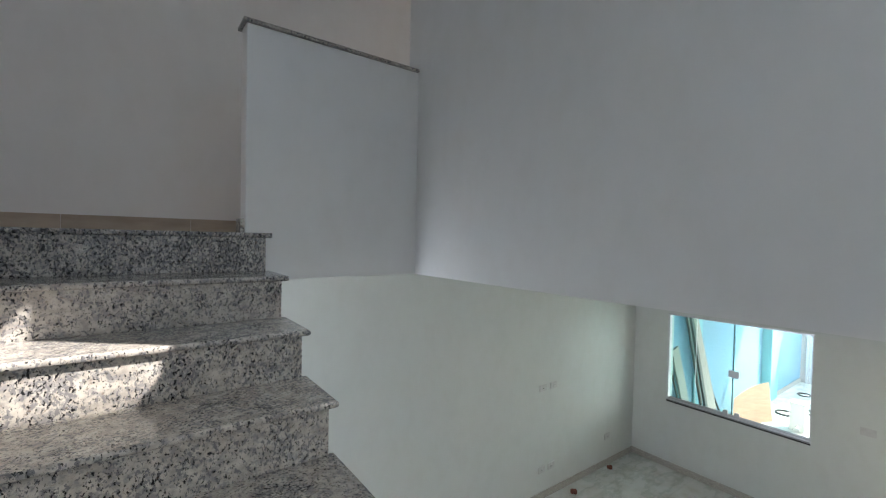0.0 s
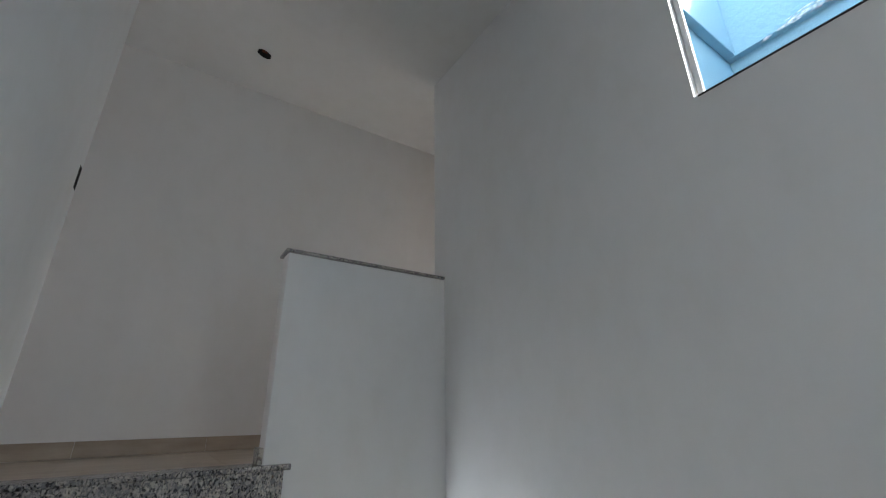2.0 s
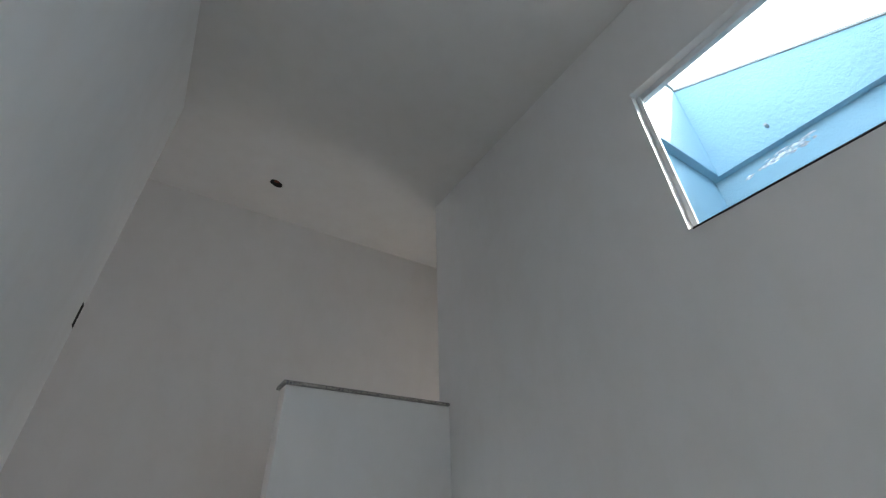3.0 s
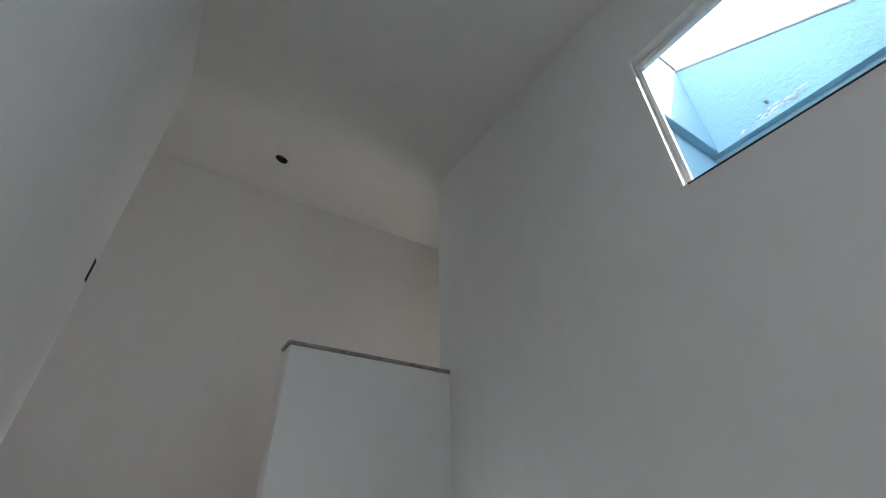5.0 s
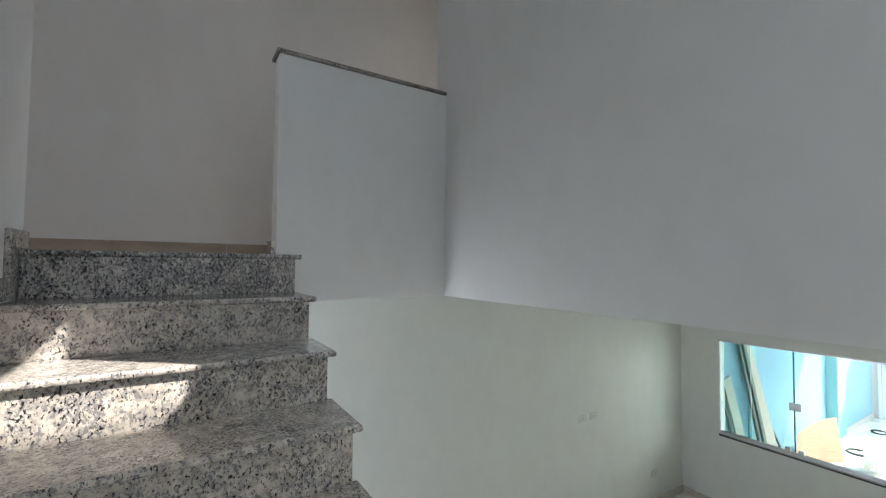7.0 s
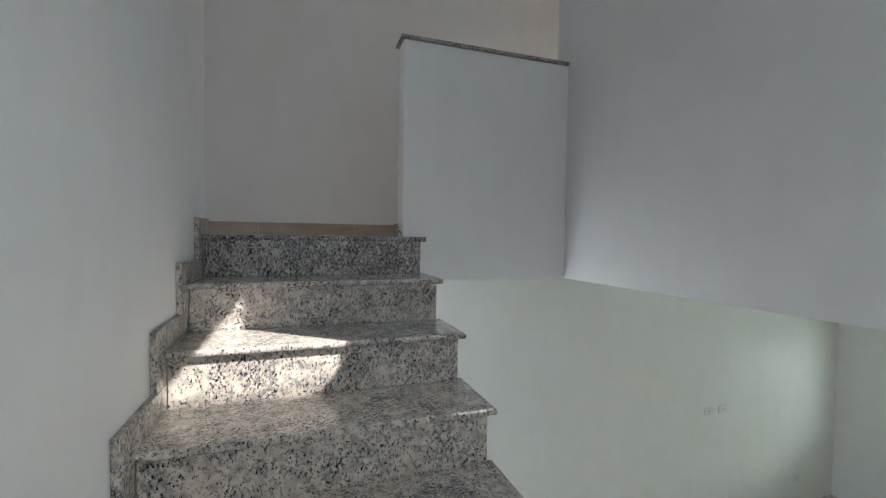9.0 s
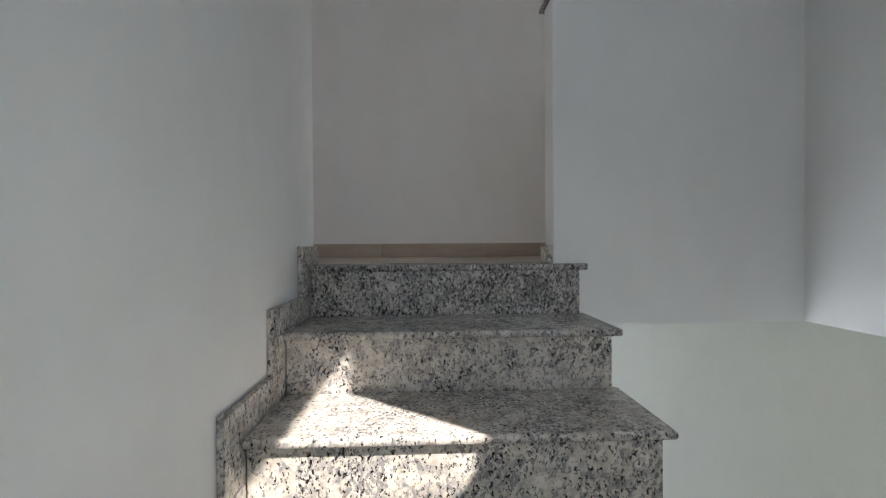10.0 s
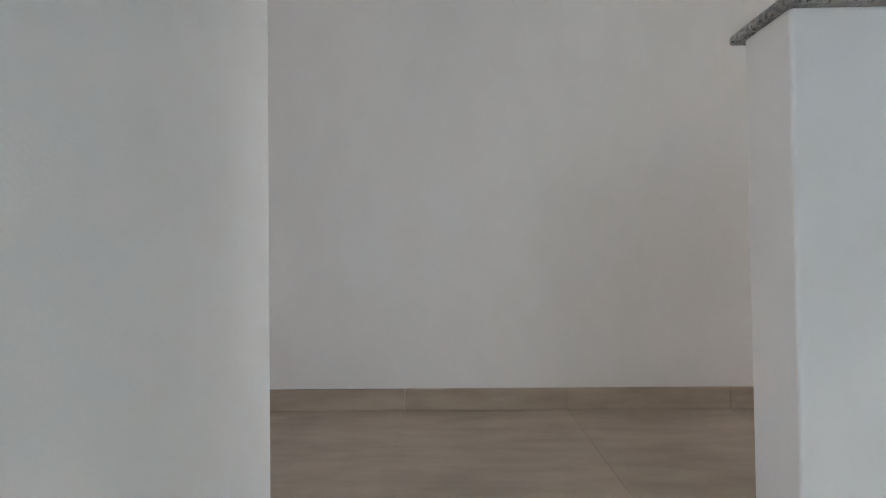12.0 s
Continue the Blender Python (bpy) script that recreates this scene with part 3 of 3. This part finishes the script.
out = [bm.verts.new((0.659 + 0.068 * c, 0.515 + 0.062 * s, CEILING - 0.0012)) for c, s in ring]
for i in range(M):
    bm.faces.new((inn[i], inn[(i + 1) % M], out[(i + 1) % M], out[i]))
lay(part("plaster_ring", bm, CEIL), cb)
lay(part("clay_edge", box(bmesh.new(), 0.640, 0.505, CEILING + 0.004, 0.676, 0.511, CEILING + 0.03, 0.001, 1), BRICK, None, "brown broken edge of the box"), cb)

# ---- brick fragments on the ground floor ----
def fragment(at, size, seed):
    rnd = random.Random(seed)
    bm = bmesh.new()
    bmesh.ops.create_icosphere(bm, subdivisions=2, radius=size)
    for v in bm.verts:
        v.co *= rnd.uniform(0.75, 1.15)
        v.co.z = max(v.co.z * 0.7, -size * 0.45)
    ob = part("brick_fragment", bm, BRICK)
    ob.location = (at[0], at[1], size * 0.45)
    return tagged(ob, "broken piece of red brick on the marble floor", "brick", "brick fragments")


fragment((5.362, 0.86), 0.038, 3)
fragment((4.54, 0.80), 0.042, 5)

# ---- outside, beyond the high window: a light well in blue render ----
def slope_top(y):
    return 6.141 + 0.55 * (y + 1.35)


def gable(name, x, thick, y0, y1, low, lift, mat, label, category="wall"):
    """A wall along y whose top falls towards -y; low is its foot, or None for a strip of constant height."""
    foot = (low, low) if low is not None else (slope_top(y0) + 0.001, slope_top(y1) + 0.001)
    bm = prism(bmesh.new(), [(y0, foot[0]), (y1, foot[1]), (y1, slope_top(y1) + lift), (y0, slope_top(y0) + lift)], thick, Matrix.Translation((x, 0, 0)) @ flat)
    return tagged(part(name, bm, mat), label, category, kind="structure")


gable("well_wall_east", 3.216, 0.15, -3.299, -1.316, 2.856, 0.0, BLUE, "light blue rendered wall of the light well with a sloping top")
wall("well_wall_north", "y", -1.316, 0.15, WR + 0.10, 3.216, 2.856, 6.141, BLUE, (), "light blue rendered wall of the light well")
# unseen wall, its height set to shade the steps below the second riser
wall("well_sun_block_south", "y", -3.45, 0.15, WR + 0.10, 4.60, 2.856, 6.86, BLUE, (), "light blue rendered wall of the light well")
gable("well_beam_east", 3.163, 0.0525, -2.95, -1.317, 5.203, -0.001, BLUE, "light blue rendered band along the well wall", "wall band")
tagged(part("well_beam_north", box(bmesh.new(), WR + 0.101, -1.370, 5.203, 3.162, -1.317, 6.131, 0.005, 2), BLUE), "light blue rendered band along the well wall", "wall band", kind="structure")
gable("well_coping_east", 3.152, 0.23, -3.298, -1.318, None, 0.022, CEMENT, "thin grey cement coping on a blue wall", "coping")
tagged(part("well_coping_north", box(bmesh.new(), WR + 0.102, -1.384, 6.143, 3.15, -1.15, 6.163, 0.004, 1), CEMENT), "thin grey cement coping on a blue wall", "coping", kind="structure")
pp = bmesh.new()
bmesh.ops.create_cone(pp, cap_ends=True, segments=16, radius1=0.011, radius2=0.011, depth=0.05, matrix=Matrix.Translation((3.150, -1.735, 5.335)) @ Matrix.Rotation(radians(90), 4, "Y"))
tagged(part("drain_pipe", pp, CEMENT), "short grey pipe end in a blue wall", "pipe")

# ---- outside, beyond the ground floor window: a covered yard ----
wall("ground", "z", -0.30, 0.15, 6.17, 60.0, -40.0, 40.0, CEMENT, (), "dusty bare cement ground", "ground")
wall("yard_floor", "z", -0.149, 0.149, 6.171, 12.3, -3.5, 0.6, MARBLE, (), "dusty pale tiled yard floor", "floor")
wall("yard_wall_near", "y", 0.62, 0.15, 6.171, 9.93, -0.148, 2.75, YARDBLUE, (), "light blue rendered yard wall")
wall("yard_pilaster", "y", 0.600, 0.0195, 7.05, 7.29, 0.001, 2.75, TEAL, (), "teal-painted strip on the yard wall", "pillar")
wall("yard_baseboard", "y", 0.488, 0.0115, 10.312, 11.898, 0.001, 0.09, DUSTY, (), "dusty pale baseboard along the yard wall", "baseboard")
wall("yard_pier", "y", 0.47, 0.30, 9.93, 10.31, -0.148, 2.75, TEAL, (), "teal-painted pier of the yard wall", "pillar")
wall("yard_wall_far", "y", 0.50, 0.15, 10.31, 11.9, -0.148, 2.75, YARDBLUE, (), "light blue rendered yard wall")
wall("yard_wall_end", "x", 11.9, 0.15, -3.5, 0.65, -0.148, 2.75, RAW, (), "pale bare plaster wall at the end of the yard")
# unseen low wall added to cut the light that reaches the yard
wall("yard_light_block", "y", -4.6, 0.15, 6.171, 12.05, -0.148, 1.4, YARDBLUE, (), "light blue rendered yard wall")
wall("yard_roof", "z", 2.75, 0.12, 6.171, 10.05, -3.5, 0.77, RAW, (), "plastered concrete canopy over the yard", "roof")


def plank(foot, head, width, thick, mat, label):
    """A board from foot to head, its broad side against the wall behind it."""
    a, b = Vector(foot), Vector(head)
    d = b - a
    zz = d.normalized()
    xx = Vector((0, 1, 0)).cross(zz).normalized()
    yy = zz.cross(xx)
    ob = part("timber_board", box(bmesh.new(), -width / 2, -thick / 2, 0, width / 2, thick / 2, d.length, 0.003, 1), mat)
    ob.matrix_world = Matrix.Translation(a) @ Matrix((xx, yy, zz)).transposed().to_4x4()
    return tagged(ob, label, "board", "boards leaning on the yard wall")


PALE, DARK = "pale timber board leaning on a blue wall", "dark weathered timber board leaning on a blue wall"
plank((6.80, 0.47, 0.02), (6.40, 0.590, 1.45), 0.19, 0.025, TIMBER, PALE)
plank((6.64, 0.46, 0.01), (6.24, 0.585, 1.32), 0.022, 0.022, DARKTIMBER, "thin dark batten leaning on a blue wall")
plank((7.16, 0.45, 0.02), (6.47, 0.570, 2.45), 0.04, 0.03, DARKTIMBER, DARK)
plank((7.31, 0.45, 0.02), (6.58, 0.570, 2.45), 0.07, 0.03, DARKTIMBER, DARK)
plank((7.64, 0.50, 0.03), (6.64, 0.596, 2.45), 0.24, 0.02, TIMBER, PALE)
plank((7.95, 0.48, 0.01), (7.50, 0.590, 0.80), 0.025, 0.025, DARKTIMBER, "thin dark batten leaning on a blue wall")

# bent plywood sheet leaning on the pier
bm = bmesh.new()
grid = [[None] * 9 for i in range(9)]
for i in range(9):
    for j in range(9):
        s, t = i / 8, j / 8
        grid[i][j] = bm.verts.new((8.0 + 0.88 * s + 0.2 * t + 0.02 * s * t, 0.42 - 0.28 * s + (0.05 + 0.08 * s) * t + 0.05 * math.sin(math.pi * s) * (1 - 0.5 * t), 0.004 + (0.42 + 0.13 * s + 0.05 * math.sin(2.6 * s)) * t))
for i in range(8):
    for j in range(8):
        bm.faces.new((grid[i][j], grid[i + 1][j], grid[i + 1][j + 1], grid[i][j + 1]))
r = bmesh.ops.solidify(bm, geom=bm.faces[:], thickness=0.012)
tagged(part("plywood_sheet", bm, PLY), "bent orange plywood sheet leaning in the yard", "plywood")

# white plastic stool with notched side panels
st = thing("stool", "white plastic stool with notched side panels", "stool", (8.87, -0.19, 0))
st.scale = (0.7, 0.7, 0.97)
part("seat", box(bmesh.new(), -0.15, -0.15, 0.43, 0.15, 0.15, 0.455, 0.01, 2), WHITEPLASTIC, st)
side = [(-0.145, 0.0), (-0.06, 0.0), (0.0, 0.16), (0.06, 0.0), (0.145, 0.0), (0.12, 0.429), (-0.12, 0.429)]
for turn in (0, 90, 180, 270):
    m = Matrix.Rotation(radians(turn), 4, "Z") @ Matrix.Translation((0, -0.122, 0)) @ Matrix.Rotation(radians(90), 4, "X")
    part("side_panel", prism(bmesh.new(), side, 0.008, m), WHITEPLASTIC, st)

# pale metal door in the yard's end wall
door = thing("door_1", "pale grey ribbed metal door at the end of the yard", "door", (11.9, 0.0, 0), kind="structure")
for b in ((-0.03, -0.45, 0.0, -0.001, -0.40, 2.1), (-0.03, 0.36, 0.0, -0.001, 0.41, 2.1), (-0.03, -0.3995, 2.05, -0.001, 0.3595, 2.1)):
    part("door_frame", box(bmesh.new(), *b, 0.003, 1), FRAMEWHITE, door)
for i in range(5):
    part("door_panel", box(bmesh.new(), -0.022, -0.395 + 0.151 * i, 0.02, -0.001, -0.252 + 0.151 * i, 2.045, 0.006, 2), FRAMEWHITE, door)
part("door_handle", box(bmesh.new(), -0.06, 0.27, 1.0, -0.0215, 0.30, 1.12, 0.006, 2), ALU, door)

# hose rings on the yard floor
def hose(at, radius, thick, turns, label):
    cu = bpy.data.curves.new("hose", "CURVE")
    cu.dimensions, cu.bevel_depth, cu.bevel_resolution = "3D", thick, 2
    sp = cu.splines.new("POLY")
    n = int(28 * turns)
    sp.points.add(n)
    for i in range(n + 1):
        a = 2 * math.pi * turns * i / n
        q = radius * (1 + 0.06 * math.sin(2.3 * a))
        sp.points[i].co = (q * math.cos(a), q * math.sin(a), thick + thick * 1.2 * i / n, 1)
    cu.materials.append(BLACKPLASTIC)
    ob = new("hose", cu)
    ob.location = (*at, 0)
    return tagged(ob, label, "hose", "hoses in the yard")


hose((9.47, 0.13), 0.13, 0.012, 1.9, "coiled black hose on the yard floor")
hose((10.9, 0.2), 0.10, 0.010, 1.4, "coiled black hose on the yard floor")
hose((9.84, -0.08), 0.12, 0.012, 1.3, "coiled black hose on the yard floor")
